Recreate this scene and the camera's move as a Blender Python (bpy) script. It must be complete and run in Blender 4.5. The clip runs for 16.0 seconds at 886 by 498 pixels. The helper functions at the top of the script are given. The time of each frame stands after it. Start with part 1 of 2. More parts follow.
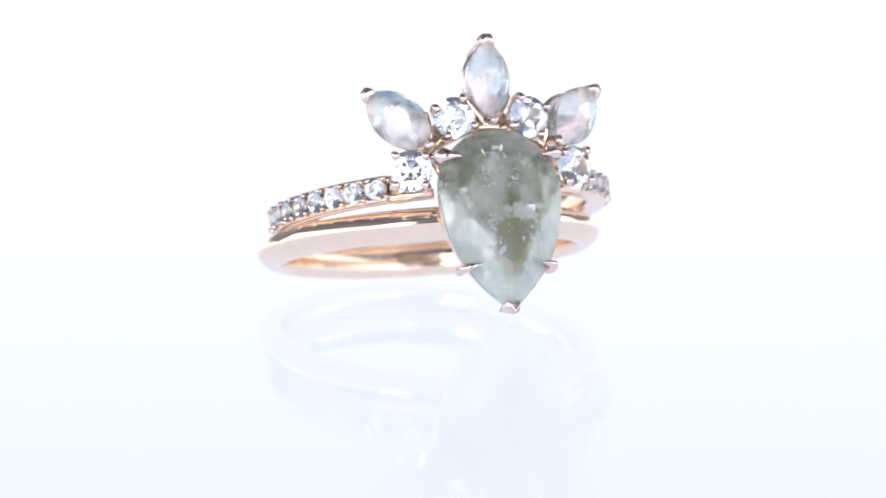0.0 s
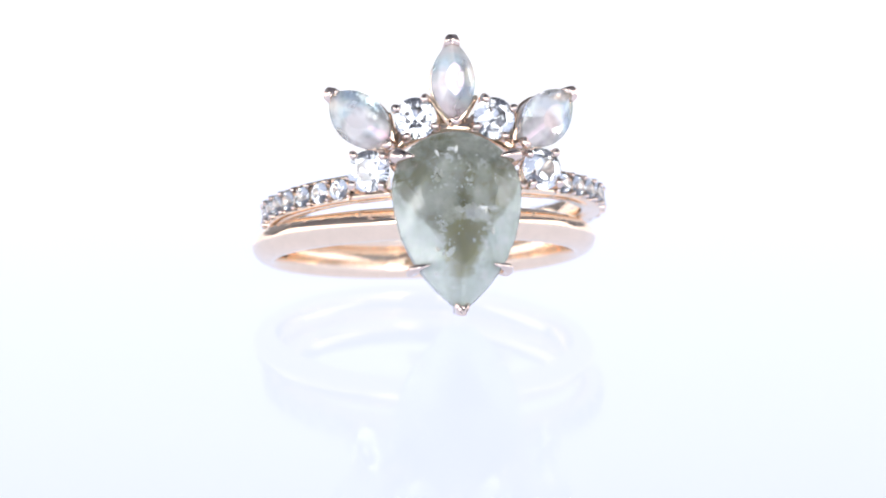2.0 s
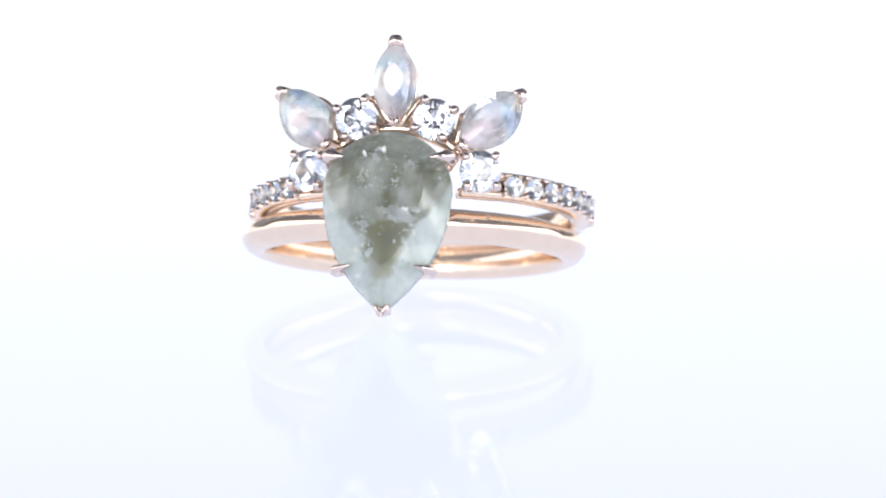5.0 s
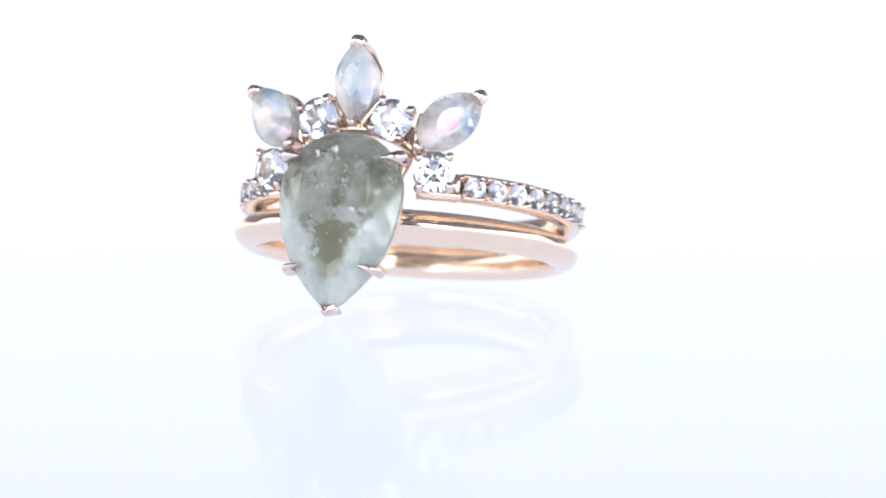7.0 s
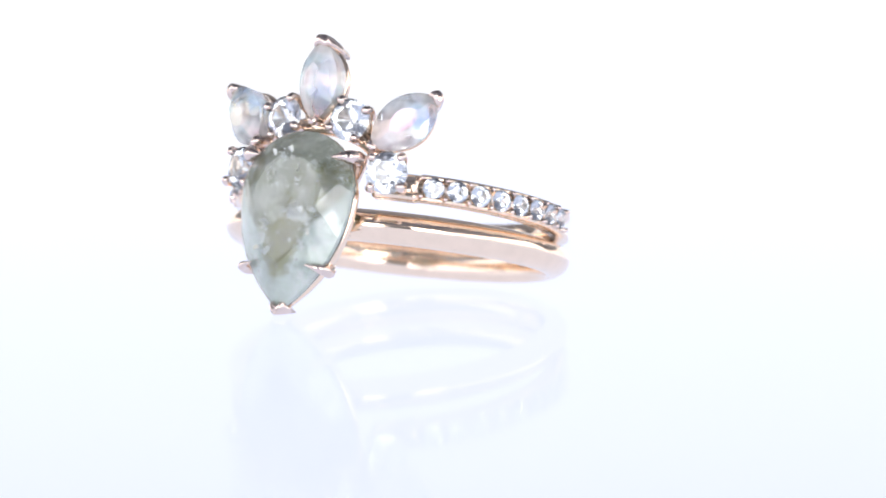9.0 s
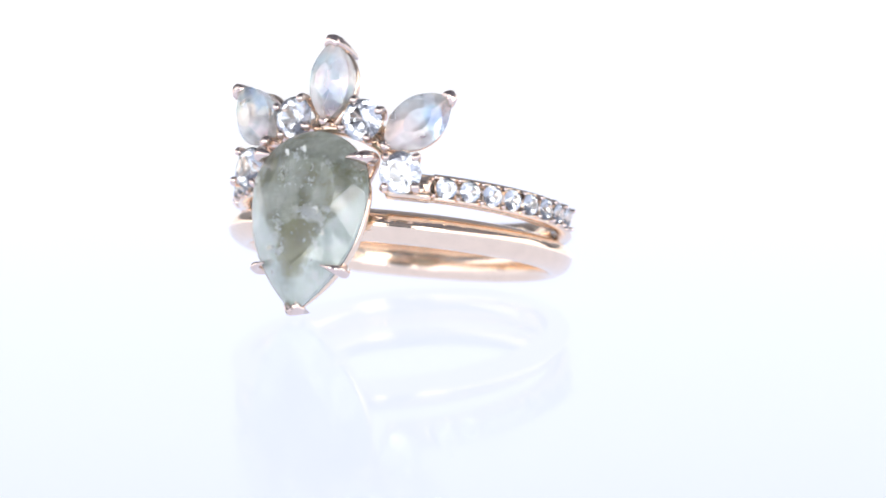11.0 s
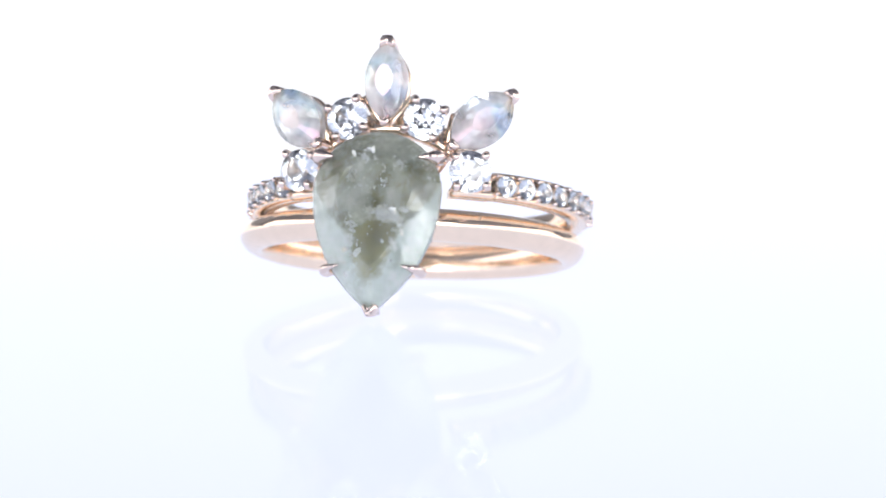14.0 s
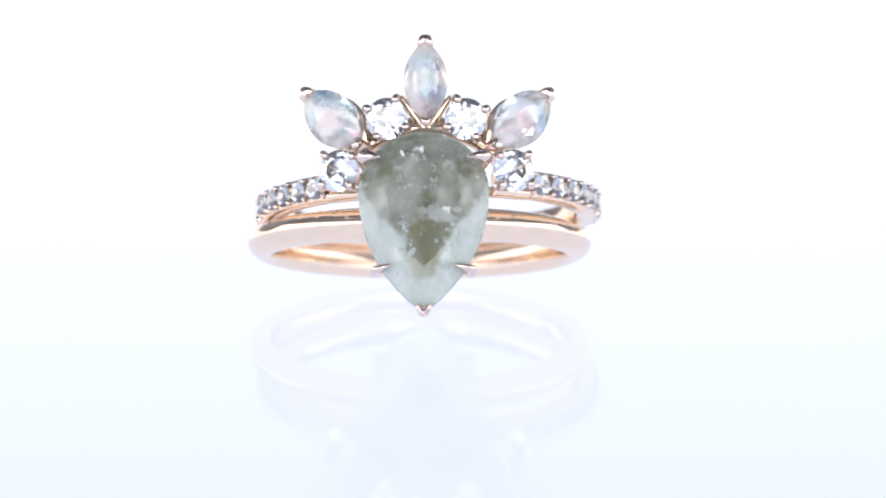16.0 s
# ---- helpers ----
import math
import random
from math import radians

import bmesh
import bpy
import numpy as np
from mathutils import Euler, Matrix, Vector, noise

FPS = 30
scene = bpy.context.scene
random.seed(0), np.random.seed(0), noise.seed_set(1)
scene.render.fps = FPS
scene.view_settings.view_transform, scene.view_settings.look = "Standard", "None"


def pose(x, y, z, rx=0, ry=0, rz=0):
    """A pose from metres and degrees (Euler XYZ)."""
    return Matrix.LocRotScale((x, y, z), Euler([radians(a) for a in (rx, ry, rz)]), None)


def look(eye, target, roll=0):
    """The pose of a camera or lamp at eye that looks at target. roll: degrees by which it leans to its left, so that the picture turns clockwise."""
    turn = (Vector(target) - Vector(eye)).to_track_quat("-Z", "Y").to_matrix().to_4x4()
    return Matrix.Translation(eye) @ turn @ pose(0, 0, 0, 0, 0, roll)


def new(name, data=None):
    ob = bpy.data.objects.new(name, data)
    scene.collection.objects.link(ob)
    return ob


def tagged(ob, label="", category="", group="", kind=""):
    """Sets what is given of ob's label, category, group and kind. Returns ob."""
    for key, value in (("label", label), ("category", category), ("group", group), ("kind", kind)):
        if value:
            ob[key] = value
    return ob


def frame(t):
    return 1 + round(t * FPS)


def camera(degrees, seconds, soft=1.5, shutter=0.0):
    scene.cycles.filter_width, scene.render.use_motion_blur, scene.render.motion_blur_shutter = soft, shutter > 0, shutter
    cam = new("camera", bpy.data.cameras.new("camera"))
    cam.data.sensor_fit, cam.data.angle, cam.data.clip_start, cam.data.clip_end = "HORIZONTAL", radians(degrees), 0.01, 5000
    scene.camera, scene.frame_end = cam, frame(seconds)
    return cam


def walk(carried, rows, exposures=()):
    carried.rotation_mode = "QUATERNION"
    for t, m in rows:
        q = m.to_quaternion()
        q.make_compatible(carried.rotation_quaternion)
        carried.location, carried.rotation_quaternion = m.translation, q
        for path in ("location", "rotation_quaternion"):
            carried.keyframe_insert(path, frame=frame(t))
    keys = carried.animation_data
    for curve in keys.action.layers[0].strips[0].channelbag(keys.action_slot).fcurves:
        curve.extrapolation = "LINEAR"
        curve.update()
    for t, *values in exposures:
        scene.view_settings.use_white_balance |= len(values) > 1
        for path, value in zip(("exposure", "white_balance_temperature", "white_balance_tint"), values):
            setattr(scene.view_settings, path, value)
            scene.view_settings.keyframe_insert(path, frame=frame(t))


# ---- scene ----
MM = 0.001

# camera: a long macro lens on a tripod, a little above the glossy table
cam = camera(9.95, 16.0, soft=1.9)
EYE, AIM = (0.00323, -0.2990, 0.02725), (0.00323, 0.0, 0.00255)
cam.data.dof.use_dof = True
cam.data.dof.focus_distance = 0.2885
cam.data.dof.aperture_fstop = 42.0
walk(cam, [(0.0, look(EYE, AIM)), (16.0, look(EYE, AIM))])

# turn of the turntable: seconds and degrees
TURN = [(0.0, 20.4), (1.0, 14.6), (2.0, 8.7), (3.0, 2.88), (3.5, 0.0), (4.0, -2.88), (5.0, -8.7), (6.0, -14.5),
        (6.5, -17.35), (7.0, -20.15), (7.5, -23.0), (8.0, -25.75), (8.5, -28.55), (9.0, -31.4), (9.4, -33.65),
        (9.72, -34.8), (10.05, -33.65), (10.5, -31.0), (11.0, -28.1), (11.5, -25.2), (12.0, -22.45), (12.5, -19.65),
        (13.0, -16.9), (13.5, -14.1), (14.0, -11.25), (14.5, -8.35), (15.0, -5.48), (15.5, -2.55), (16.0, 0.3)]

# ---- light ----
world = bpy.data.worlds.new("world")
scene.world = world
world.use_nodes = True
world.node_tree.nodes["Background"].inputs[0].default_value = (0.9, 0.95, 1.0, 1)
world.node_tree.nodes["Background"].inputs[1].default_value = 0.05


def area_lamp(name, eye, target, w, h, power, color):
    data = bpy.data.lights.new(name, "AREA")
    data.shape, data.size, data.size_y, data.energy, data.color = "RECTANGLE", w, h, power, color
    ob = new(name, data)
    ob.matrix_world = look(eye, target)
    return ob


# unseen fill lamps, added at the sides and front to brighten stones and gold
area_lamp("fill_lamp", (-0.355, -0.20, 0.10), (0, -0.20, 0.096), 0.80, 0.17, 0.73, (0.985, 0.985, 1.0))
area_lamp("fill_lamp", (0.355, -0.20, 0.10), (0, -0.20, 0.096), 0.80, 0.17, 0.73, (0.985, 0.985, 1.0))
area_lamp("front_fill_lamp", (-0.236, -0.615, 0.15), (-0.236, 0, 0.14), 0.25, 0.28, 1.15, (0.985, 0.985, 1.0))
area_lamp("front_fill_lamp", (0.236, -0.615, 0.15), (0.236, 0, 0.14), 0.25, 0.28, 1.15, (0.985, 0.985, 1.0))
scene.view_settings.exposure = 0.0


# ---- materials ----
def material(name):
    m = bpy.data.materials.new(name)
    m.use_nodes = True
    nt = m.node_tree
    bsdf = nt.nodes["Principled BSDF"]
    return m, nt, bsdf


def node(nt, kind, **values):
    n = nt.nodes.new(kind)
    for key, value in values.items():
        n.inputs[key.replace("_", " ")].default_value = value
    return n


def coords(nt):
    return nt.nodes.new("ShaderNodeTexCoord").outputs["Object"]


def noise_node(nt, scale, detail=3.0, rough=0.5):
    n = node(nt, "ShaderNodeTexNoise", Scale=scale, Detail=detail, Roughness=rough)
    nt.links.new(coords(nt), n.inputs["Vector"])
    return n


def ramp(nt, src, stops):
    r = nt.nodes.new("ShaderNodeValToRGB")
    els = r.color_ramp.elements
    while len(els) < len(stops):
        els.new(0.5)
    for el, (at, col) in zip(els, stops):
        el.position, el.color = at, (*col, 1) if len(col) == 3 else col
    nt.links.new(src, r.inputs[0])
    return r


def bump(nt, bsdf, src, strength, distance):
    b = node(nt, "ShaderNodeBump", Strength=strength, Distance=distance)
    nt.links.new(src, b.inputs["Height"])
    nt.links.new(b.outputs[0], bsdf.inputs["Normal"])


def grey(a):
    return (a, a, a)


def rose_gold(name, rough, color):
    m, nt, b = material(name)
    b.inputs["Metallic"].default_value = 1.0
    n = noise_node(nt, 900.0, 4.0)
    c = ramp(nt, n.outputs["Fac"], [(0.3, tuple(k * 0.95 for k in color)), (0.7, color)])
    nt.links.new(c.outputs[0], b.inputs["Base Color"])
    f = noise_node(nt, 2600.0, 3.0)
    r = ramp(nt, f.outputs["Fac"], [(0.3, grey(rough * 0.7)), (0.75, grey(rough * 1.5))])
    nt.links.new(r.outputs[0], b.inputs["Roughness"])
    bump(nt, b, f.outputs["Fac"], 0.12, 0.00002)
    return m


def diamond_material():
    m, nt, b = material("diamond")
    b.inputs["Base Color"].default_value = (0.88, 0.925, 0.97, 1)
    b.inputs["Transmission Weight"].default_value = 1.0
    b.inputs["IOR"].default_value = 2.0
    n = noise_node(nt, 1500.0, 2.0)
    r = ramp(nt, n.outputs["Fac"], [(0.3, grey(0.03)), (0.8, grey(0.09))])
    nt.links.new(r.outputs[0], b.inputs["Roughness"])
    return m


def moonstone_material():
    m, nt, b = material("moonstone")
    # sheen painted into the colour: broad drifts of pink, milk, cyan and blue
    n = noise_node(nt, 420.0, 1.5)
    c = ramp(nt, n.outputs["Fac"], [(0.35, (1.0, 0.90, 0.88)), (0.43, (1.0, 0.985, 0.98)), (0.52, (0.985, 0.995, 1.0)), (0.58, (0.78, 0.95, 1.0)), (0.65, (0.60, 0.77, 1.0))])
    nt.links.new(c.outputs[0], b.inputs["Base Color"])
    k = noise_node(nt, 650.0, 2.0)
    tr = ramp(nt, k.outputs["Fac"], [(0.38, grey(0.86)), (0.62, grey(0.42))])
    nt.links.new(tr.outputs[0], b.inputs["Transmission Weight"])
    b.inputs["Subsurface Weight"].default_value = 0.2
    b.inputs["Subsurface Scale"].default_value = 0.001
    b.inputs["Subsurface Radius"].default_value = (1.0, 1.0, 1.0)
    b.inputs["IOR"].default_value = 1.53
    b.inputs["Roughness"].default_value = 0.03
    b.inputs["Thin Film Thickness"].default_value = 300.0
    b.inputs["Thin Film IOR"].default_value = 1.70
    return m


def blot(nt, wobble, x, z, half_x, half_z, full, none):
    """A patch with a ragged outline inside the stone, in millimetres: 1 within, 0 outside."""
    place = nt.nodes.new("ShaderNodeMapping")
    place.inputs["Location"].default_value = (-x / half_x, 0, -z / half_z)
    place.inputs["Scale"].default_value = (1 / (half_x * MM), 0.0, 1 / (half_z * MM))
    nt.links.new(coords(nt), place.inputs["Vector"])
    reach = nt.nodes.new("ShaderNodeVectorMath")
    reach.operation = "LENGTH"
    nt.links.new(place.outputs[0], reach.inputs[0])
    wave = nt.nodes.new("ShaderNodeMath")
    wave.operation = "MULTIPLY_ADD"
    wave.inputs[1].default_value, wave.inputs[2].default_value = 3.0, -1.5
    nt.links.new(wobble, wave.inputs[0])
    edge = nt.nodes.new("ShaderNodeMath")
    nt.links.new(reach.outputs["Value"], edge.inputs[0])
    nt.links.new(wave.outputs[0], edge.inputs[1])
    inside = nt.nodes.new("ShaderNodeMapRange")
    inside.inputs["From Min"].default_value, inside.inputs["From Max"].default_value = none, full
    nt.links.new(edge.outputs[0], inside.inputs["Value"])
    return inside.outputs[0]


def core_material():
    m, nt, b = material("cloudy_olive_core")
    # refracted light painted in: darker olive under the table, bright aqua rim and point
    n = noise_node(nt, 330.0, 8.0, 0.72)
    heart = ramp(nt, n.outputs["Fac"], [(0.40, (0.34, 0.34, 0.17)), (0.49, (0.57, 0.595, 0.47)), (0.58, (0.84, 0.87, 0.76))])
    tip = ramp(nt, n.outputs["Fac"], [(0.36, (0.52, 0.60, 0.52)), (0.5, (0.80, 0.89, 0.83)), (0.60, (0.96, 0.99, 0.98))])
    # the heart's painted V, where the table's edge parts dark from bright
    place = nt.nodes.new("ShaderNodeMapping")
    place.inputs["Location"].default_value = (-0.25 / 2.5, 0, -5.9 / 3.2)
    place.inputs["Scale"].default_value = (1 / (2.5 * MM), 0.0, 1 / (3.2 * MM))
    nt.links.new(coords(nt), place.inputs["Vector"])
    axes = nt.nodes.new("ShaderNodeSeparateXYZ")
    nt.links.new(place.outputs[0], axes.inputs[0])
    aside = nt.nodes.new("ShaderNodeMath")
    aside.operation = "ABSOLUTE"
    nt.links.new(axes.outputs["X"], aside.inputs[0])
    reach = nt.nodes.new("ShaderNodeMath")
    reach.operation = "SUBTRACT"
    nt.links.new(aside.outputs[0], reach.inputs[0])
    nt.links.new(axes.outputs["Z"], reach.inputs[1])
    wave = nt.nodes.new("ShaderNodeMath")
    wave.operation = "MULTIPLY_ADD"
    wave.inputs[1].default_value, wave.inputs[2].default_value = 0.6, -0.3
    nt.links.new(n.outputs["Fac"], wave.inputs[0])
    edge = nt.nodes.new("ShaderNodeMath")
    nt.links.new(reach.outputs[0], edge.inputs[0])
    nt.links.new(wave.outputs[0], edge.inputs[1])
    painted_rim = nt.nodes.new("ShaderNodeMapRange")
    painted_rim.inputs["From Min"].default_value, painted_rim.inputs["From Max"].default_value = 0.90, 1.06
    nt.links.new(edge.outputs[0], painted_rim.inputs["Value"])
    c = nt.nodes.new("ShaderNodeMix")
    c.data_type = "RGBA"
    nt.links.new(painted_rim.outputs[0], c.inputs["Factor"])
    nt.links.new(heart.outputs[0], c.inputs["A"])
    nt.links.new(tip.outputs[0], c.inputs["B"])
    # a darker olive heart low in the stone, a bright milky feather beside it
    core = blot(nt, n.outputs["Fac"], 0.3, 4.1, 0.95, 1.7, 0.75, 1.15)
    deep = nt.nodes.new("ShaderNodeMix")
    deep.data_type = "RGBA"
    nt.links.new(core, deep.inputs["Factor"])
    nt.links.new(c.outputs["Result"], deep.inputs["A"])
    deep.inputs["B"].default_value = (0.37, 0.355, 0.16, 1)
    fine = noise_node(nt, 900.0, 4.0, 0.6)
    feather = blot(nt, fine.outputs["Fac"], 0.8, 5.6, 1.0, 0.45, 0.55, 1.05)
    # crisp pale flecks and broad milky patches
    q = noise_node(nt, 1900.0, 3.0, 0.55)
    fleck = ramp(nt, q.outputs["Fac"], [(0.655, grey(0.0)), (0.685, grey(1.0))])
    w = noise_node(nt, 430.0, 6.0, 0.7)
    patch = ramp(nt, w.outputs["Fac"], [(0.60, grey(0.0)), (0.63, grey(0.9))])
    most = nt.nodes.new("ShaderNodeMath")
    most.operation = "MAXIMUM"
    nt.links.new(fleck.outputs[0], most.inputs[0])
    nt.links.new(patch.outputs[0], most.inputs[1])
    flecks, most = most, nt.nodes.new("ShaderNodeMath")
    most.operation = "MAXIMUM"
    nt.links.new(flecks.outputs[0], most.inputs[0])
    nt.links.new(feather, most.inputs[1])
    pale = nt.nodes.new("ShaderNodeMix")
    pale.data_type = "RGBA"
    nt.links.new(most.outputs[0], pale.inputs["Factor"])
    nt.links.new(deep.outputs["Result"], pale.inputs["A"])
    pale.inputs["B"].default_value = (0.90, 0.93, 0.90, 1)
    nt.links.new(pale.outputs["Result"], b.inputs["Base Color"])
    k = noise_node(nt, 620.0, 5.0, 0.65)
    tr = ramp(nt, k.outputs["Fac"], [(0.38, grey(0.3)), (0.60, grey(0.05))])
    # rim and point made less clear, to look brighter
    cloud = nt.nodes.new("ShaderNodeMath")
    cloud.operation = "MULTIPLY_ADD"
    cloud.inputs[1].default_value = -0.30
    nt.links.new(painted_rim.outputs[0], cloud.inputs[0])
    nt.links.new(tr.outputs[0], cloud.inputs[2])
    less = nt.nodes.new("ShaderNodeMath")
    less.operation = "MULTIPLY_ADD"
    less.inputs[1].default_value = -0.5
    nt.links.new(most.outputs[0], less.inputs[0])
    nt.links.new(cloud.outputs[0], less.inputs[2])
    nt.links.new(less.outputs[0], b.inputs["Transmission Weight"])
    b.inputs["IOR"].default_value = 1.76
    r = ramp(nt, k.outputs["Fac"], [(0.40, grey(0.08)), (0.65, grey(0.22))])
    b.inputs["Coat Weight"].default_value = 0.7
    b.inputs["Coat Roughness"].default_value = 0.03
    nt.links.new(r.outputs[0], b.inputs["Roughness"])
    f = noise_node(nt, 1300.0, 3.0)
    bump(nt, b, f.outputs["Fac"], 0.1, 0.00003)
    return m


def shell_material():
    """The clear outer part of the pear stone, with a breath of milk and a few specks."""
    m, nt, b = material("clear_pale_stone")
    n = noise_node(nt, 380.0, 4.0, 0.6)
    c = ramp(nt, n.outputs["Fac"], [(0.36, (0.90, 0.94, 0.90)), (0.64, (0.97, 0.99, 0.98))])
    q = noise_node(nt, 1900.0, 3.0, 0.55)
    fleck = ramp(nt, q.outputs["Fac"], [(0.675, grey(0.0)), (0.70, grey(1.0))])
    nt.links.new(c.outputs[0], b.inputs["Base Color"])
    k = noise_node(nt, 520.0, 5.0, 0.65)
    tr = ramp(nt, k.outputs["Fac"], [(0.40, grey(0.97)), (0.66, grey(0.80))])
    less = nt.nodes.new("ShaderNodeMath")
    less.operation = "MULTIPLY_ADD"
    less.inputs[1].default_value = -0.5
    nt.links.new(fleck.outputs[0], less.inputs[0])
    nt.links.new(tr.outputs[0], less.inputs[2])
    nt.links.new(less.outputs[0], b.inputs["Transmission Weight"])
    b.inputs["IOR"].default_value = 1.62
    r = ramp(nt, k.outputs["Fac"], [(0.40, grey(0.01)), (0.65, grey(0.05))])
    nt.links.new(r.outputs[0], b.inputs["Roughness"])
    return m


def inclusion_material():
    m, nt, b = material("pale_inclusion")
    n = noise_node(nt, 900.0, 3.0)
    c = ramp(nt, n.outputs["Fac"], [(0.35, (0.80, 0.79, 0.66)), (0.6, (0.92, 0.95, 0.95))])
    nt.links.new(c.outputs[0], b.inputs["Base Color"])
    b.inputs["Roughness"].default_value = 0.3
    return m


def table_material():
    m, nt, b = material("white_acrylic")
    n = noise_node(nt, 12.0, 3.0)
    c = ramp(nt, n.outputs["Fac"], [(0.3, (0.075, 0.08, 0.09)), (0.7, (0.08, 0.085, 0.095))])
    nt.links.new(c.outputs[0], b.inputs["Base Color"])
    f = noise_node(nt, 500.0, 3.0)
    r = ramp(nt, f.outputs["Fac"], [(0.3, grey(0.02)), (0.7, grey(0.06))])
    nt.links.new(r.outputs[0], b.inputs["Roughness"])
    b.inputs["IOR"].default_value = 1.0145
    # unseen glow from beneath, inferred; near-black base colour thins out the rings' shadows
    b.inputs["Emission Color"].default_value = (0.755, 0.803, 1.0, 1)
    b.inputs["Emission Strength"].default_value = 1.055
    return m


def wall_material(name, color):
    m, nt, b = material(name)
    n = noise_node(nt, 30.0, 4.0)
    c = ramp(nt, n.outputs["Fac"], [(0.3, tuple(k * 0.96 for k in color)), (0.7, color)])
    nt.links.new(c.outputs[0], b.inputs["Base Color"])
    b.inputs["Roughness"].default_value = 0.8
    w = noise_node(nt, 900.0, 2.0)
    bump(nt, b, w.outputs["Fac"], 0.2, 0.0002)
    return m


GOLD = rose_gold("rose_gold_polished", 0.12, (1.0, 0.812, 0.645))
# same gold, darkened in colour for the dark reflections on claws and prongs
DARKENED_GOLD = rose_gold("rose_gold_darkened", 0.10, (0.84, 0.70, 0.63))
DIAMOND = diamond_material()
MOON = moonstone_material()
PEAR = shell_material()
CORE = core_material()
FLAKE = inclusion_material()
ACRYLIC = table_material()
FABRIC = wall_material("white_backdrop_with_glow", (0.80, 0.81, 0.82))
# glow added so that the backdrop whitens without a lamp over it
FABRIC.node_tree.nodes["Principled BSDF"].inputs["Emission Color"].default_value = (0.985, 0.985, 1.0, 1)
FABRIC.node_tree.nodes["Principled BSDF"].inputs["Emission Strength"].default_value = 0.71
CEIL = wall_material("blue_grey_reflected_roof", (0.21, 0.215, 0.25))
GREY = wall_material("grey_reflected_wall", (0.36, 0.36, 0.385))
DIM = wall_material("dark_reflected_surface", (0.09, 0.09, 0.10))


# ---- building helpers (shapes in millimetres) ----
def part(name, bm, mat, parent, label=""):
    """Links a bmesh, given in millimetres, as one mesh under a thing."""
    bm.transform(Matrix.Scale(MM, 4))
    me = bpy.data.meshes.new(name)
    bm.to_mesh(me)
    bm.free()
    me.materials.append(mat)
    ob = new(name, me)
    ob.parent = parent
    return tagged(ob, label)


def share(name, source, parent, m):
    """Another part on the same mesh, at the pose m (millimetres)."""
    ob = new(name, source.data)
    ob.parent = parent
    ob.matrix_basis = in_metres(m)
    return ob


def in_metres(m):
    m = m.copy()
    m.translation = m.translation * MM
    return m


def smooth(bm, on=True):
    for f in bm.faces:
        f.smooth = on
    return bm


def skin(bm, loops, closed, caps=True):
    """Joins a row of vertex loops into a skin."""
    rows = list(zip(loops, loops[1:] + loops[:1])) if closed else list(zip(loops, loops[1:]))
    for a, b in rows:
        for j in range(len(a)):
            k = (j + 1) % len(a)
            bm.faces.new((a[j], a[k], b[k], b[j]))
    if caps and not closed:
        bm.faces.new(list(reversed(loops[0])))
        bm.faces.new(loops[-1])
    bmesh.ops.recalc_face_normals(bm, faces=bm.faces)
    return bm


def skin_pair(bm, top, low):
    bm.faces.new(top)
    bm.faces.new(list(reversed(low)))
    for j in range(len(top)):
        k = (j + 1) % len(top)
        bm.faces.new((top[j], low[j], low[k], top[k]))


def sweep(path, radii, sides=12, flat=1.0):
    """A rod along a path, round at both ends, with a radius at each point."""
    pts = [Vector(p) for p in path]
    first, last = (pts[0] - pts[1]).normalized(), (pts[-1] - pts[-2]).normalized()
    r0, r1 = radii[0], radii[-1]
    head = [(pts[0] + first * r0 * math.sin(a), r0 * math.cos(a)) for a in (1.35, 1.0, 0.6, 0.3)]
    tail = [(pts[-1] + last * r1 * math.sin(a), r1 * math.cos(a)) for a in (0.3, 0.6, 1.0, 1.35)]
    run = head + list(zip(pts, radii)) + tail
    bm = bmesh.new()
    loops, side = [], None
    for i, (p, r) in enumerate(run):
        d = (run[min(i + 1, len(run) - 1)][0] - run[max(i - 1, 0)][0]).normalized()
        if side is None:
            side = d.orthogonal().normalized()
        side = (side - d * side.dot(d)).normalized()
        other = d.cross(side)
        loops.append([bm.verts.new(p + (side * math.cos(a) + other * flat * math.sin(a)) * r)
                      for a in (2 * math.pi * j / sides for j in range(sides))])
    return smooth(skin(bm, loops, False))


def curve_points(ctrl, n):
    """A smooth row of points through the given ones."""
    c = [Vector(p) for p in ctrl]
    c = [c[0] * 2 - c[1]] + c + [c[-1] * 2 - c[-2]]
    out = []
    for i in range(1, len(c) - 2):
        for j in range(n):
            t = j / n
            p0, p1, p2, p3 = c[i - 1:i + 3]
            out.append(0.5 * ((2 * p1) + (p2 - p0) * t + (2 * p0 - 5 * p1 + 4 * p2 - p3) * t * t
                              + (3 * p1 - p0 - 3 * p2 + p3) * t ** 3))
    return out + [c[-2]]


def band(profile, start, stop, steps):
    """A ring band about z: a profile of (radius, height) turned from start to stop degrees; 0 is the front."""
    bm = bmesh.new()
    closed = stop - start >= 360
    loops = []
    for i in range(steps if closed else steps + 1):
        a = radians(start + (stop - start) * i / steps)
        loops.append([bm.verts.new((r * math.sin(a), -r * math.cos(a), z)) for r, z in profile])
    return smooth(skin(bm, loops, closed))


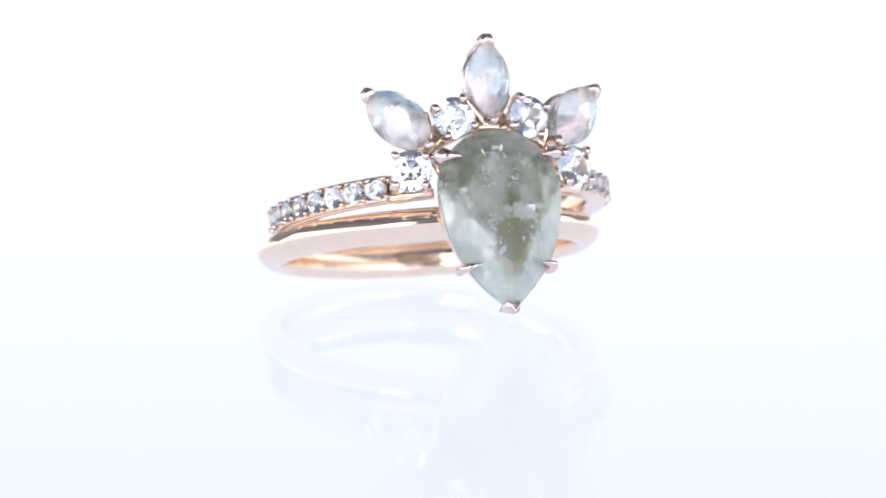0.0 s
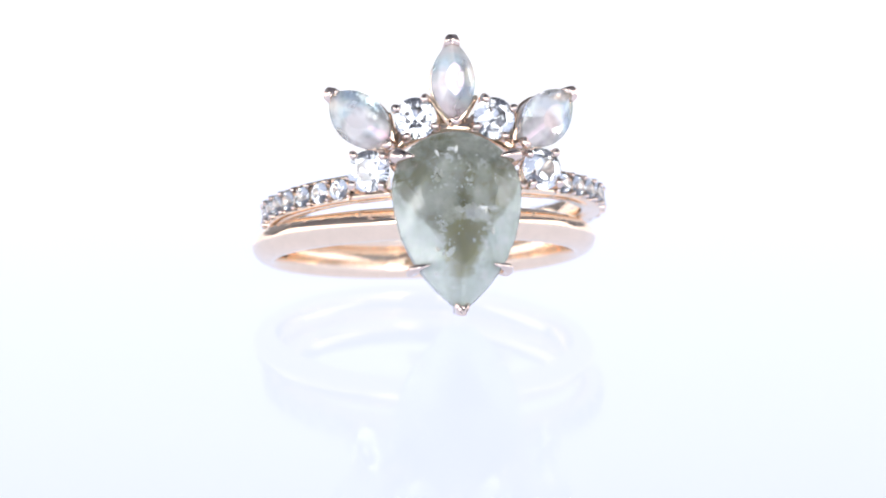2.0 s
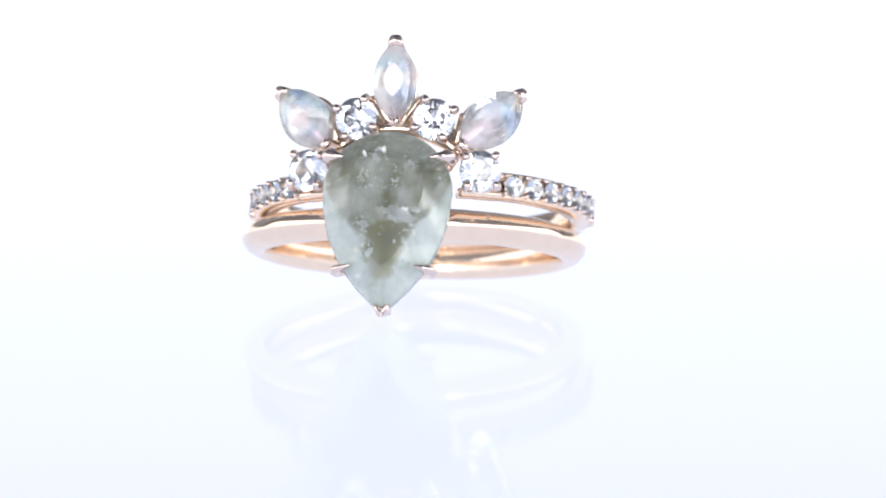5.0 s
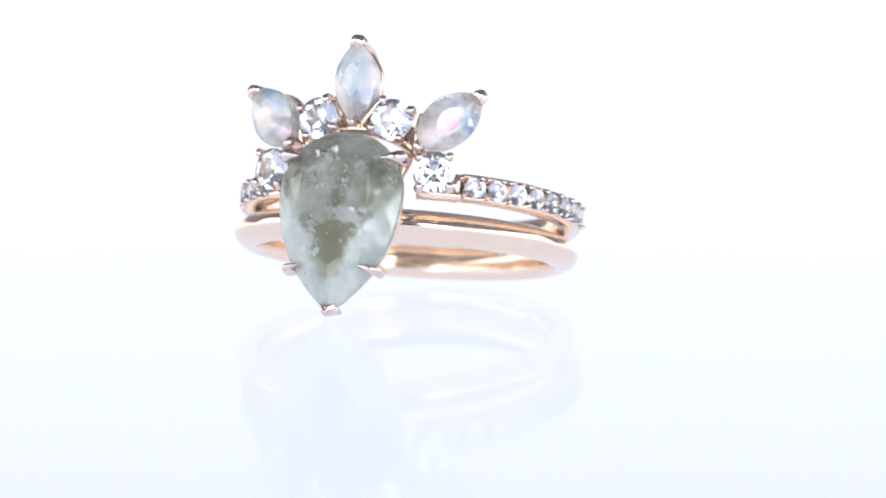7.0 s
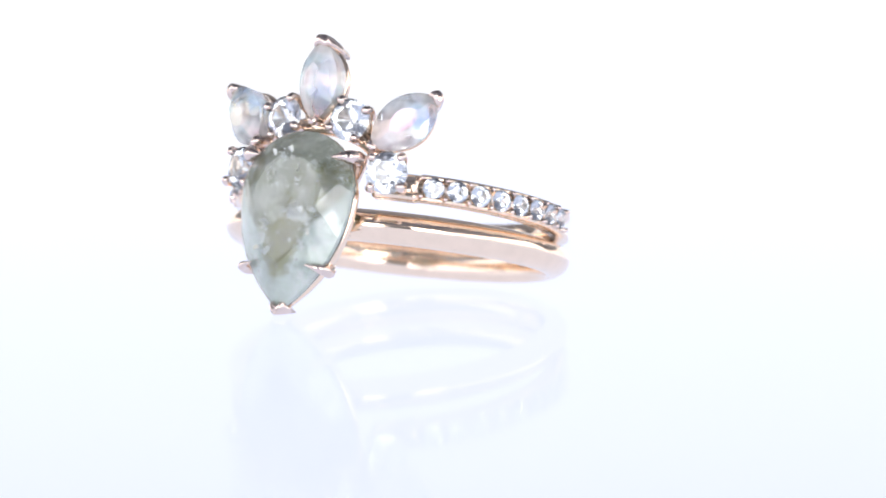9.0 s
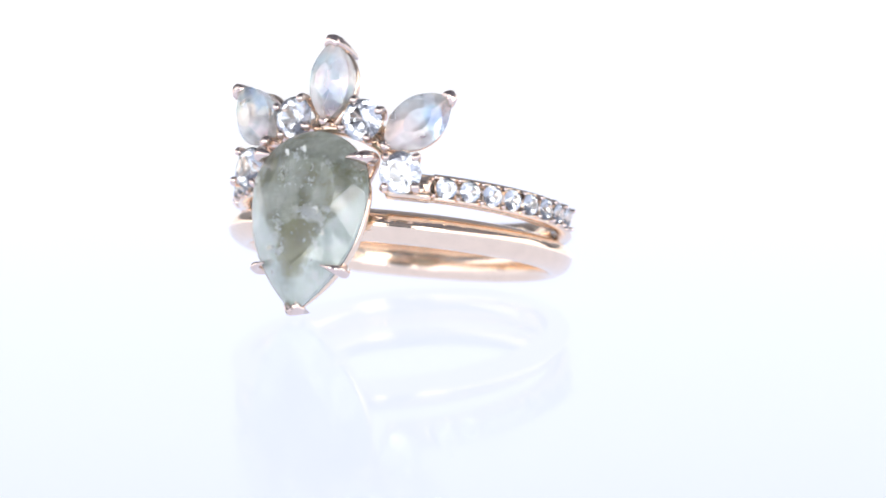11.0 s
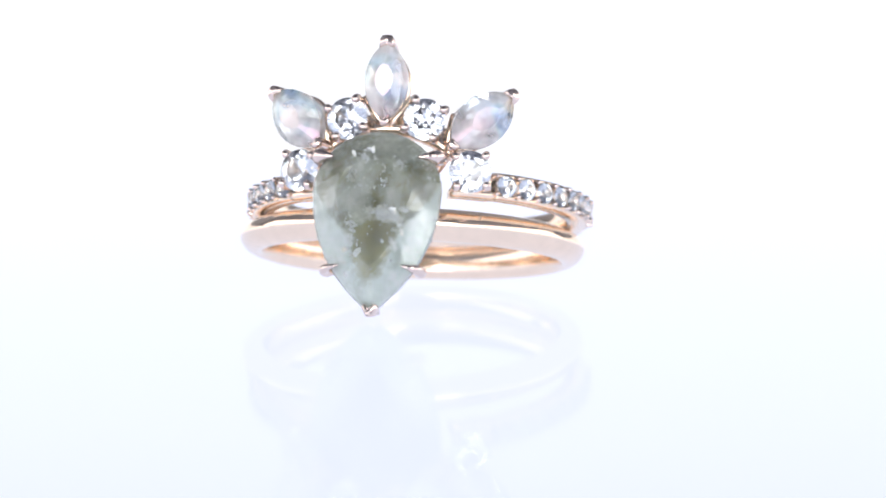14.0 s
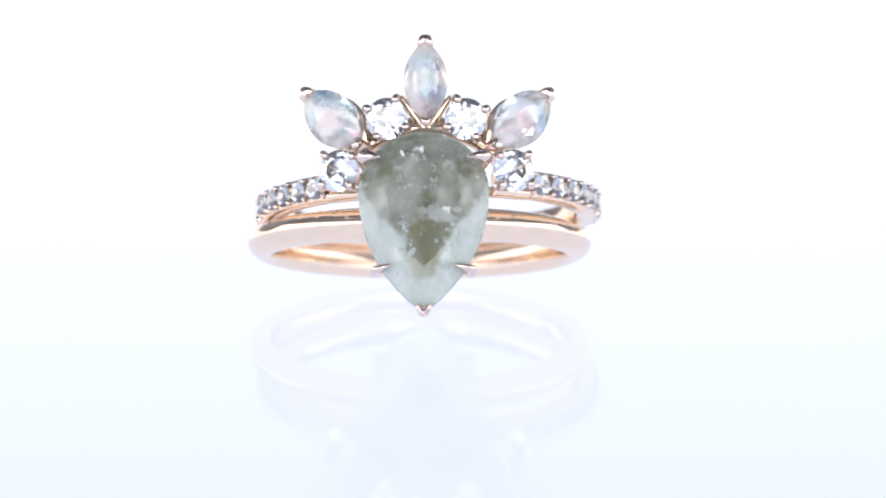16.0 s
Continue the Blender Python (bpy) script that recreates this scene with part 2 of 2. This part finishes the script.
def half_round(inner, outer, half, power=2.4):
    """A half-round profile with a gently domed inside."""
    pts = []
    for i in range(25):
        a = math.pi * i / 24 - math.pi / 2
        c, s = math.cos(a), math.sin(a)
        pts.append((inner + 0.42 + (outer - inner - 0.42) * abs(c) ** (2 / power), half * math.copysign(abs(s) ** (2 / power), s)))
    for i in range(1, 12):
        a = math.pi / 2 - math.pi * i / 12
        pts.append((inner + 0.42 - 0.42 * abs(math.cos(a)) ** 0.8, half * math.sin(a)))
    return pts


def frame_of(pos, normal, up):
    """A pose with z along the normal and y near up."""
    n = Vector(normal).normalized()
    u = Vector(up)
    v = (u - n * u.dot(n)).normalized()
    x = v.cross(n)
    m = Matrix((x, v, n)).transposed().to_4x4()
    m.translation = Vector(pos)
    return m


def facing(yaw, lift):
    """The direction out of the ring's front, turned by yaw and lifted, in degrees."""
    y, e = radians(yaw), radians(lift)
    return Vector((math.sin(y) * math.cos(e), -math.cos(y) * math.cos(e), math.sin(e)))


def gem(outline, table, crown, girdle, depth, keel, facets, mid=(0.24, 0.768), uneven=0.0, rise=0.0):
    """A faceted stone: outline(angle) gives its girdle; z points out of its table."""
    bm = bmesh.new()

    def ring_of(scale, z, n, shift, up=0.0):
        for i in range(n):
            x, y = outline(2 * math.pi * (i + shift) / n)
            bm.verts.new((x * scale, y * scale + up, z))

    ring_of(table, crown, facets, 0.5, rise)
    ring_of((table + 1) / 2 + 0.025, crown * 0.53, facets, 0.0, rise * 0.5)
    ring_of(1.0, girdle / 2, facets * 4, 0.0)
    ring_of(1.0, -girdle / 2, facets * 4, 0.0)
    ring_of(mid[0], -depth * mid[1], facets, 0.5)
    for x, y in keel:
        bm.verts.new((x, y, -depth))
    if uneven:
        rng = random.Random(3)
        for v in bm.verts:
            if v.co.z < -girdle:
                v.co += Vector((rng.uniform(-1, 1), rng.uniform(-1, 1), rng.uniform(-0.6, 0.6))) * uneven
    hull = bmesh.ops.convex_hull(bm, input=bm.verts)
    bmesh.ops.delete(bm, geom=[v for v in hull["geom_interior"] if isinstance(v, bmesh.types.BMVert)], context="VERTS")
    bmesh.ops.dissolve_limit(bm, angle_limit=radians(0.3), verts=bm.verts, edges=bm.edges)
    return smooth(bm, False)


def round_outline(r):
    return lambda a: (r * math.sin(a), r * math.cos(a))


def marquise_outline(length, width):
    """A pointed oval of two arcs, its long way along y."""
    half, w = length / 2, width / 2
    rad = (half * half + w * w) / (2 * w)

    def at(a):
        s = math.cos(a)
        y = half * math.copysign(abs(s) ** 1.0, s)
        x = math.sqrt(max(rad * rad - y * y, 0)) - (rad - w)
        return (math.copysign(x, math.sin(a)), y)
    return at


def pear_outline(length, width):
    """A drop with its round end up and its point down."""
    w, belly = width / 2, 0.335

    def at(a):
        c, s = math.cos(a), math.sin(a)
        if c >= 0:
            return (w * s, length * (0.5 - belly + belly * c))
        k = abs(c) ** 1.05
        t = k
        x = (1 - t) ** 3 + 3 * (1 - t) ** 2 * t + 3 * (1 - t) * t * t * 0.60
        d = belly * (1 - t) ** 3 + 3 * (1 - t) ** 2 * t * 0.62 + 3 * (1 - t) * t * t * 0.84 + t ** 3
        return (math.copysign(w * x, s), length * (0.5 - d))
    return at


# ---- table, backdrop and unseen surround ----
def sheet(name, bm, mat, label):
    bm.transform(Matrix.Scale(MM, 4))
    me = bpy.data.meshes.new(name)
    bm.to_mesh(me)
    bm.free()
    me.materials.append(mat)
    return tagged(new(name, me), label, kind="structure")


def strip(points, half_x, thick=3.0):
    """A sheet bent along points (y, z), with thickness."""
    bm = bmesh.new()
    loops = []
    for i, (y, z) in enumerate(points):
        a, b = points[max(i - 1, 0)], points[min(i + 1, len(points) - 1)]
        d = Vector((b[0] - a[0], b[1] - a[1])).normalized()
        ny, nz = d[1] * thick, -d[0] * thick
        loops.append([bm.verts.new(p) for p in ((-half_x, y, z), (half_x, y, z), (half_x, y + ny, z + nz), (-half_x, y + ny, z + nz))])
    return smooth(skin(bm, loops, False), False)


def slab(a, b):
    bm = bmesh.new()
    bmesh.ops.create_cube(bm, size=1.0)
    bm.transform(Matrix.Translation([(p + q) / 2 for p, q in zip(a, b)]) @ Matrix.Diagonal([q - p for p, q in zip(a, b)]).to_4x4())
    return bm


def studio_surround():
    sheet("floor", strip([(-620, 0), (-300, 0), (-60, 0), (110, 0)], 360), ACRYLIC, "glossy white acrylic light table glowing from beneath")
    bend = [(112, -0.6)] + [(112 + 160 * math.sin(a), -0.6 + 160 * (1 - math.cos(a))) for a in (math.pi / 2 * i / 14 for i in range(1, 15))]
    back = sheet("backdrop", strip(bend[:8], 360), FABRIC, "plain white curved studio backdrop with added glow")
    smooth_mesh(back)
    # unseen walls, added and toned for the greys that gold and stones reflect
    sheet("wall_back", slab((-366, 301, 0), (366, 306, 520)), GREY, "unseen grey wall behind the backdrop")
    sheet("wall_left", slab((-366, -620, 0), (-361, 300, 520)), GREY, "unseen grey wall")
    sheet("wall_right", slab((361, -620, 0), (366, 300, 520)), GREY, "unseen grey wall")
    for name, a, b in (("wall_front_left", (-366, -626, 0), (-85, -621, 520)), ("wall_front_right", (85, -626, 0), (366, -621, 520))):
        sheet(name, slab(a, b), GREY, "unseen grey front wall beside a slit")
    sheet("wall_front_top", slab((-85, -626, 150), (85, -621, 520)), GREY, "unseen grey panel over the slit")
    sheet("wall_dark", slab((-500, -900, -10), (500, -895, 760)), DIM, "unseen dark wall behind the slit")
    # unseen roof; its slot, dark above, is added for black reflections on band and prongs
    roof = bmesh.new()
    for a, b in (((-366, -626, 521), (-105, 300, 526)), ((105, -626, 521), (366, 300, 526)),
                 ((-105, -626, 521), (105, -330, 526)), ((-105, 170, 521), (105, 300, 526))):
        bmesh.ops.create_cube(roof, size=1.0, matrix=Matrix.Translation([(p + q) / 2 for p, q in zip(a, b)]) @ Matrix.Diagonal([q - p for p, q in zip(a, b)]).to_4x4())
    sheet("ceiling", roof, CEIL, "unseen blue-grey roof with an added dark slot")
    sheet("ceiling_dark", slab((-500, -900, 760), (500, 420, 765)), DIM, "unseen dark panel above the roof slot")


def smooth_mesh(ob):
    for p in ob.data.polygons:
        p.use_smooth = True


studio_surround()


# ---- the solitaire ring ----
SOL = Vector((1.85, -1.9, 0.0))
SOL_TILT = pose(0, 0, 3.03, -12.2, 0, 0)


def solitaire_ring():
    ring = new("solitaire_ring")
    tagged(ring, "polished rose gold solitaire ring with cloudy green pear stone", "ring", kind="thing")
    bm = band(half_round(8.55, 10.08, 0.95, 1.85), 0, 360, 180)
    bm.transform(SOL_TILT)
    part("band", bm, GOLD, ring, "plain polished half-round rose gold band")

    m = frame_of((0.22, -11.46, 5.15), facing(0, 17), (0, 0, 1))
    out = pear_outline(10.5, 7.4)
    bm = gem(out, 0.60, 1.4, 0.25, 1.5, [(0.35, 1.7), (-0.3, 0.2), (0.1, -1.3)], 9, (0.6, 0.55), 0.25, 0.45)
    bm.transform(m)
    stone = part("pear_gemstone", bm, PEAR, ring, "translucent grey-green faceted pear stone with cloudy inclusions")

    # the cloudy olive heart of the stone, under its table
    core = gem(pear_outline(10.3, 7.22), 0.60, 1.0, 0.2, 1.3, [(0.35, 1.7), (-0.3, 0.2), (0.1, -1.3)], 11, (0.58, 0.55), 0.1, 0.4)
    core.transform(m @ Matrix.Translation((0, 0.03, 0.02)))
    part("cloudy_core", core, CORE, stone, "olive cloudy inner stone with a bright rim painted in")

    # flakes and feathers inside the stone
    rng = random.Random(7)
    bm = bmesh.new()
    # centre, spread both ways, count, largest size
    spots = ((0.6, 0.45, 0.6, 0.2, 30, 0.5), (0.75, 0.4, 0.5, 0.14, 14, 0.95), (1.6, -0.7, 0.25, 0.2, 8, 0.36), (-1.2, -0.6, 0.35, 0.8, 30, 0.26), (-1.0, -1.9, 0.25, 0.2, 5, 0.5),
             (-0.5, 3.6, 0.6, 0.3, 16, 0.34), (-1.2, 2.6, 0.3, 0.35, 12, 0.28), (0.2, 2.2, 0.7, 0.7, 14, 0.2), (0.0, 0.8, 1.3, 1.7, 32, 0.09))
    for cx, cy, wide, tall, largest in ((x, y, w, h, k) for x, y, w, h, count, k in spots for _ in range(count)):
        size = largest * rng.choice((0.25, 0.35, 0.5, 0.7, 1.0))
        spot = Vector((cx + rng.gauss(0, 0.6) * wide, cy + rng.gauss(0, 0.6) * tall, rng.uniform(1.0, 1.3)))
        turn = Euler((rng.uniform(-0.7, 0.7), rng.uniform(-0.7, 0.7), rng.uniform(0, 3))).to_matrix().to_4x4()
        corners = []
        for j in range(6):
            q = size * rng.uniform(0.45, 1.1)
            corners.append(Vector((q * math.cos(j * 1.047), q * 0.5 * math.sin(j * 1.047), 0)))
        top = [bm.verts.new(Matrix.Translation(spot) @ turn @ (p + Vector((0, 0, 0.012)))) for p in corners]
        low = [bm.verts.new(Matrix.Translation(spot) @ turn @ (p - Vector((0, 0, 0.012)))) for p in corners]
        skin_pair(bm, top, low)
    bmesh.ops.recalc_face_normals(bm, faces=bm.faces)
    bm.transform(m)
    tagged(part("inclusions", bm, FLAKE, stone, "pale flakes inside the stone"), kind="stuff")

    # gallery rail under the girdle
    n = 64
    bm = bmesh.new()
    loops = []
    for i in range(n):
        x, y = out(2 * math.pi * i / n)
        c = Vector((x, y, 0)) * 0.86
        o = Vector((x, y, 0)).normalized()
        loops.append([bm.verts.new(c + o * 0.22 * math.cos(a) + Vector((0, 0, -1.0 + 0.3 * math.sin(a)))) for a in (2 * math.pi * j / 8 for j in range(8))])
    smooth(skin(bm, loops, True))
    bm.transform(m)
    part("gallery", bm, GOLD, ring, "rose gold gallery rail under the stone")

    # bridge from the band up to the gallery
    for s in (-1, 1):
        path = curve_points([(s * 2.3, -9.75, 4.8), (s * 2.2, -10.6, 5.2), (s * 2.5, -11.0, 6.0)], 5)
        part("shoulder", sweep(path, [0.5] * len(path)), GOLD, ring)

    # claws: angle on the outline, how far they reach over the stone
    for a, reach, size in ((56, 0.55, 0.5), (-56, 0.55, 0.5), (126, 0.55, 0.3), (-126, 0.55, 0.3)):
        x, y = out(radians(a))
        g = Vector((x, y, 0))
        o = (g.normalized() * 0.25 + Vector((math.copysign(1, x), 0, 0))).normalized()
        path = curve_points([g * 0.8 + Vector((0, 0, -1.5)), g + o * 0.3 + Vector((0, 0, -0.5)), g + o * 0.34 + Vector((0, 0, 0.25)),
                             g + o * 0.02 + Vector((0, 0, 0.72)), g - o * reach + Vector((0, 0, 0.95))], 4)
        k = len(path)
        bm = sweep([m @ p for p in path], [size * (1.0 - 0.8 * max(0, i / (k - 1) - 0.6) / 0.4) for i in range(k)], 12, 0.85)
        part("claw", bm, DARKENED_GOLD, ring, "pointed rose gold claw")

    # two-sided claw round the point
    x, y = out(math.pi)
    g = Vector((0, y, 0))
    bm = bmesh.new()
    prof = [(-0.5, 0.56), (-0.17, -0.12), (0.17, -0.12), (0.5, 0.56), (0.3, 0.72), (0.0, 0.4), (-0.3, 0.72)]
    loops = []
    for z, k in ((-1.5, 0.6), (-0.4, 0.95), (0.3, 1.0), (0.55, 0.85), (0.66, 0.55)):
        loops.append([bm.verts.new(g + Vector((px * k, py * k - 0.12, z))) for px, py in prof])
    skin(bm, loops, False)
    bmesh.ops.bevel(bm, geom=bm.edges[:], offset=0.07, segments=2, affect="EDGES")
    smooth(bm)
    bm.transform(m)
    part("claw", bm, DARKENED_GOLD, ring, "folded rose gold claw at the point")
    return ring


# ---- the contour ring ----
CON = Vector((2.15, -2.2, 0.0))
CON_TILT = pose(0.22, 0, 4.97, -14.2, -1.0, 0)


def round_stone_setting(ring, pos, yaw, lift, r, stone_name, gem_mesh, claw_angles):
    m = frame_of(pos, facing(yaw, lift), (0, 0, 1))
    if gem_mesh is None:
        bm = gem(round_outline(r), 0.55, r * 0.32, r * 0.05, r * 0.86, [(0, 0)], 8)
        ob = part(stone_name, bm, DIAMOND, ring, "round brilliant-cut clear stone")
        ob.matrix_basis = in_metres(m)
        gem_mesh = ob
    else:
        tagged(share(stone_name, gem_mesh, ring, m), "round brilliant-cut clear stone")
    # open basket ring
    bm = bmesh.new()
    loops = []
    prof = [(r * 0.62, -1.0), (r * 0.74, -0.98), (r * 0.76, -1.1), (r * 0.68, -1.24), (r * 0.58, -1.24), (r * 0.56, -1.1)]
    for i in range(28):
        a = 2 * math.pi * i / 28
        loops.append([bm.verts.new((q * math.sin(a), q * math.cos(a), z)) for q, z in prof])
    smooth(skin(bm, loops, True))
    bm.transform(m)
    part("basket", bm, GOLD, ring)
    for a in claw_angles:
        o = Vector((math.sin(radians(a)), math.cos(radians(a)), 0))
        path = [o * (r * 0.72) + Vector((0, 0, -1.4)), o * (r * 1.06) + Vector((0, 0, -0.35)), o * (r * 1.08) + Vector((0, 0, 0.12)), o * (r * 0.98) + Vector((0, 0, 0.3))]
        part("prong", sweep([m @ p for p in curve_points(path, 3)], [0.21] * 6 + [0.25] * 4, 10), DARKENED_GOLD, ring)
    return gem_mesh


def marquise_setting(ring, outer, inner, yaw, lift, width):
    outer, inner = Vector(outer), Vector(inner)
    m = frame_of((outer + inner) / 2, facing(yaw, lift), outer - inner)
    length = 4.6
    out = marquise_outline(length, width)
    bm = gem(out, 0.42, 0.82, 0.3, 1.9, [(0, 1.0), (0, -1.0)], 13, (0.9, 0.55))
    bm.transform(m)
    part("moonstone", bm, MOON, ring, "milky marquise moonstone with pale blue sheen")
    # collar behind the girdle
    bm = bmesh.new()
    loops = []
    for i in range(48):
        x, y = out(2 * math.pi * (i + 0.5) / 48)
        c = Vector((x, y, 0)) * 0.88
        o = Vector((x, y, 0)).normalized()
        loops.append([bm.verts.new(c + o * 0.10 * math.cos(a) + Vector((0, 0, -1.3 + 0.25 * math.sin(a)))) for a in (2 * math.pi * j / 8 for j in range(8))])
    smooth(skin(bm, loops, True))
    bm.transform(m)
    part("collar", bm, GOLD, ring)
    for s, size in ((1, 1.3), (-1, 0.95)):
        bm = bmesh.new()
        prof = [(-0.34, -0.34), (-0.36, -0.02), (-0.2, 0.26), (0.2, 0.26), (0.36, -0.02), (0.34, -0.34), (0.0, -0.2)]
        loops = []
        for z, k, inward in ((-2.6, 0.6, 0.5), (-1.5, 0.8, 0.2), (-0.5, 0.95, 0.03), (0.12, 1.0, 0.0), (0.38, 0.9, 0.0), (0.46, 0.62, 0.0)):
            loops.append([bm.verts.new((px * k * size, s * (length / 2 + 0.03 - inward + py * k * size), z)) for px, py in prof])
        skin(bm, loops, False)
        bmesh.ops.bevel(bm, geom=bm.edges[:], offset=0.05, segments=2, affect="EDGES")
        smooth(bm)
        bm.transform(m)
        part("v_prong", bm, DARKENED_GOLD, ring, "folded rose gold prong")


def contour_ring():
    ring = new("contour_ring")
    tagged(ring, "rose gold contour ring with moonstones and small clear stones", "ring", kind="thing")
    prof = [(8.55, -0.46), (8.7, -0.64), (9.66, -0.64), (9.78, -0.56), (9.74, -0.40), (9.6, -0.32), (9.2, -0.28),
            (9.2, 0.5), (9.6, 0.54), (9.72, 0.62), (9.74, 0.78), (9.62, 0.87), (8.7, 0.87), (8.55, 0.66)]
    bm = band(prof, 37.3, 322.7, 140)
    bm.transform(CON_TILT)
    part("band", bm, GOLD, ring, "slim rose gold band with a channel for stones")
    block = [(8.6, -0.58), (8.72, -0.70), (9.85, -0.70), (9.98, -0.58), (9.98, -0.38), (9.85, -0.26), (8.72, -0.22), (8.6, -0.34)]
    for a, b in ((21.5, 36.5), (323.5, 338.5)):
        bm = band(block, a, b, 10)
        bm.transform(CON_TILT)
        part("shoulder", bm, GOLD, ring, "flat rose gold shoulder under a round stone")
    collar = [(8.6, -0.5), (8.75, -0.66), (9.56, -0.66), (9.7, -0.54), (9.7, 0.62), (9.56, 0.8), (8.75, 0.8), (8.6, 0.62)]
    for a, b in ((24.5, 37.5), (322.5, 335.5)):
        bm = band(collar, a, b, 4)
        bm.transform(CON_TILT)
        part("end_block", bm, GOLD, ring)

    # row of small stones on both shoulders
    small = None
    bead = None
    for s in (-1, 1):
        for i in range(8):
            az = s * (41.4 + 8.3 * i)
            m = CON_TILT @ pose(0, 0, 0, 0, 0, az) @ pose(0, -9.86, 0.11, 90, 0, 0)
            if small is None:
                small = part("small_diamond", gem(round_outline(0.62), 0.55, 0.205, 0.04, 0.54, [(0, 0)], 8), DIAMOND, ring)
                small.matrix_basis = in_metres(m)
            else:
                share("small_diamond", small, ring, m)
        for i in range(9):
            az = s * (41.4 + 8.3 * (i - 0.5))
            for h in (-0.41, 0.64):
                m = CON_TILT @ pose(0, 0, 0, 0, 0, az) @ pose(0, -9.6, h, 0, 0, 0)
                if bead is None:
                    bead = part("bead_prong", sweep([(0, 0.3, 0), (0, 0, 0), (0, -0.25, 0), (0, -0.4, 0)], [0.24, 0.2, 0.165, 0.14], 10), DARKENED_GOLD, ring)
                    bead.matrix_basis = in_metres(m)
                else:
                    share("bead_prong", bead, ring, m)

    def at(x, y, z):
        return Vector((x + 0.13 - CON.x, y - CON.y, z + 2.55))

    big = None
    for pos, yaw, angles in ((at(-2.88, -11.45, 5.38), -19, (-45, 45, 135, -135)), (at(7.05, -11.65, 5.42), 19, (-45, 45, 135, -135)),
                             (at(-0.14, -11.15, 8.33), -7, (-65, 25, 115, -155)), (at(4.35, -11.25, 8.32), 7, (65, -25, -115, 155))):
        big = round_stone_setting(ring, pos, yaw, 13, 1.21, "diamond", big, angles)
    marquise_setting(ring, at(2.04, -10.55, 12.55), at(2.07, -11.1, 8.3), 0, 12, 2.52)
    marquise_setting(ring, at(-4.8, -9.45, 9.66), at(-1.63, -11.2, 6.82), -26, 12, 2.85)
    marquise_setting(ring, at(9.15, -9.72, 9.65), at(5.86, -11.17, 6.82), 26, 12, 2.85)

    # arch of wire that carries the crown stones
    path = curve_points([at(-3.3, -9.9, 4.35), at(-2.7, -9.75, 5.0), at(-1.6, -9.75, 6.7), at(-0.4, -9.6, 7.7), at(2.1, -9.75, 8.0),
                         at(4.6, -9.7, 7.7), at(5.8, -9.85, 6.7), at(6.8, -9.9, 5.0), at(7.4, -10.0, 4.35)], 6)
    low = curve_points([at(-1.5, -10.35, 6.35), at(-0.75, -10.3, 6.95), at(0.7, -10.4, 7.55), at(2.1, -10.5, 7.72), at(3.5, -10.45, 7.55),
                        at(4.95, -10.4, 6.95), at(5.7, -10.45, 6.35)], 6)
    part("lower_arch", sweep(low, [0.45] * len(low), 12), GOLD, ring)
    for x, z in ((-1.2, 6.7), (0.95, 7.65), (2.1, 7.75), (3.25, 7.65), (5.4, 6.7)):
        dx = (x - 2.1) * 0.12
        part("bar", sweep([at(x, -10.5, z), at(x + dx * 0.5, -10.1, z + 0.3), at(x + dx, -9.7, z + 0.6)], [0.24, 0.22, 0.22], 10), GOLD, ring)
    mid = [p.lerp(q, 0.5) for p, q in zip(low, curve_points([at(-1.5, -9.8, 6.8), at(-0.5, -9.7, 7.5), at(0.7, -9.75, 7.9), at(2.1, -9.75, 8.0), at(3.5, -9.75, 7.9),
                                                             at(4.7, -9.75, 7.5), at(5.7, -9.85, 6.8)], 6))]
    part("middle_arch", sweep(mid, [0.45] * len(mid), 12), GOLD, ring)
    # tapering arms beside the foot of each pointed stone
    for foot, tips in ((at(2.07, -10.5, 7.75), (at(0.72, -10.35, 9.45), at(3.42, -10.35, 9.45))),
                       (at(-1.35, -10.5, 6.65), (at(-2.9, -10.25, 6.7), at(-1.55, -10.3, 8.5))),
                       (at(5.55, -10.5, 6.65), (at(7.15, -10.35, 6.7), at(5.8, -10.35, 8.5)))):
        for tip in tips:
            arm = curve_points([foot, foot.lerp(tip, 0.5) + Vector((0, -0.1, -0.05)), tip], 5)
            part("arm", sweep(arm, [0.42 - 0.026 * i for i in range(len(arm))], 12), GOLD, ring)
    part("arch", sweep(path, [0.34] * len(path), 12), GOLD, ring, "rose gold arch behind the crown stones")
    return ring


SOLITAIRE = solitaire_ring()
CONTOUR = contour_ring()


def motions():
    for ring, base in ((SOLITAIRE, SOL), (CONTOUR, CON)):
        walk(ring, [(t, pose(0, 0, 0, 0, 0, a) @ Matrix.Translation(base * MM)) for t, a in TURN])


motions()
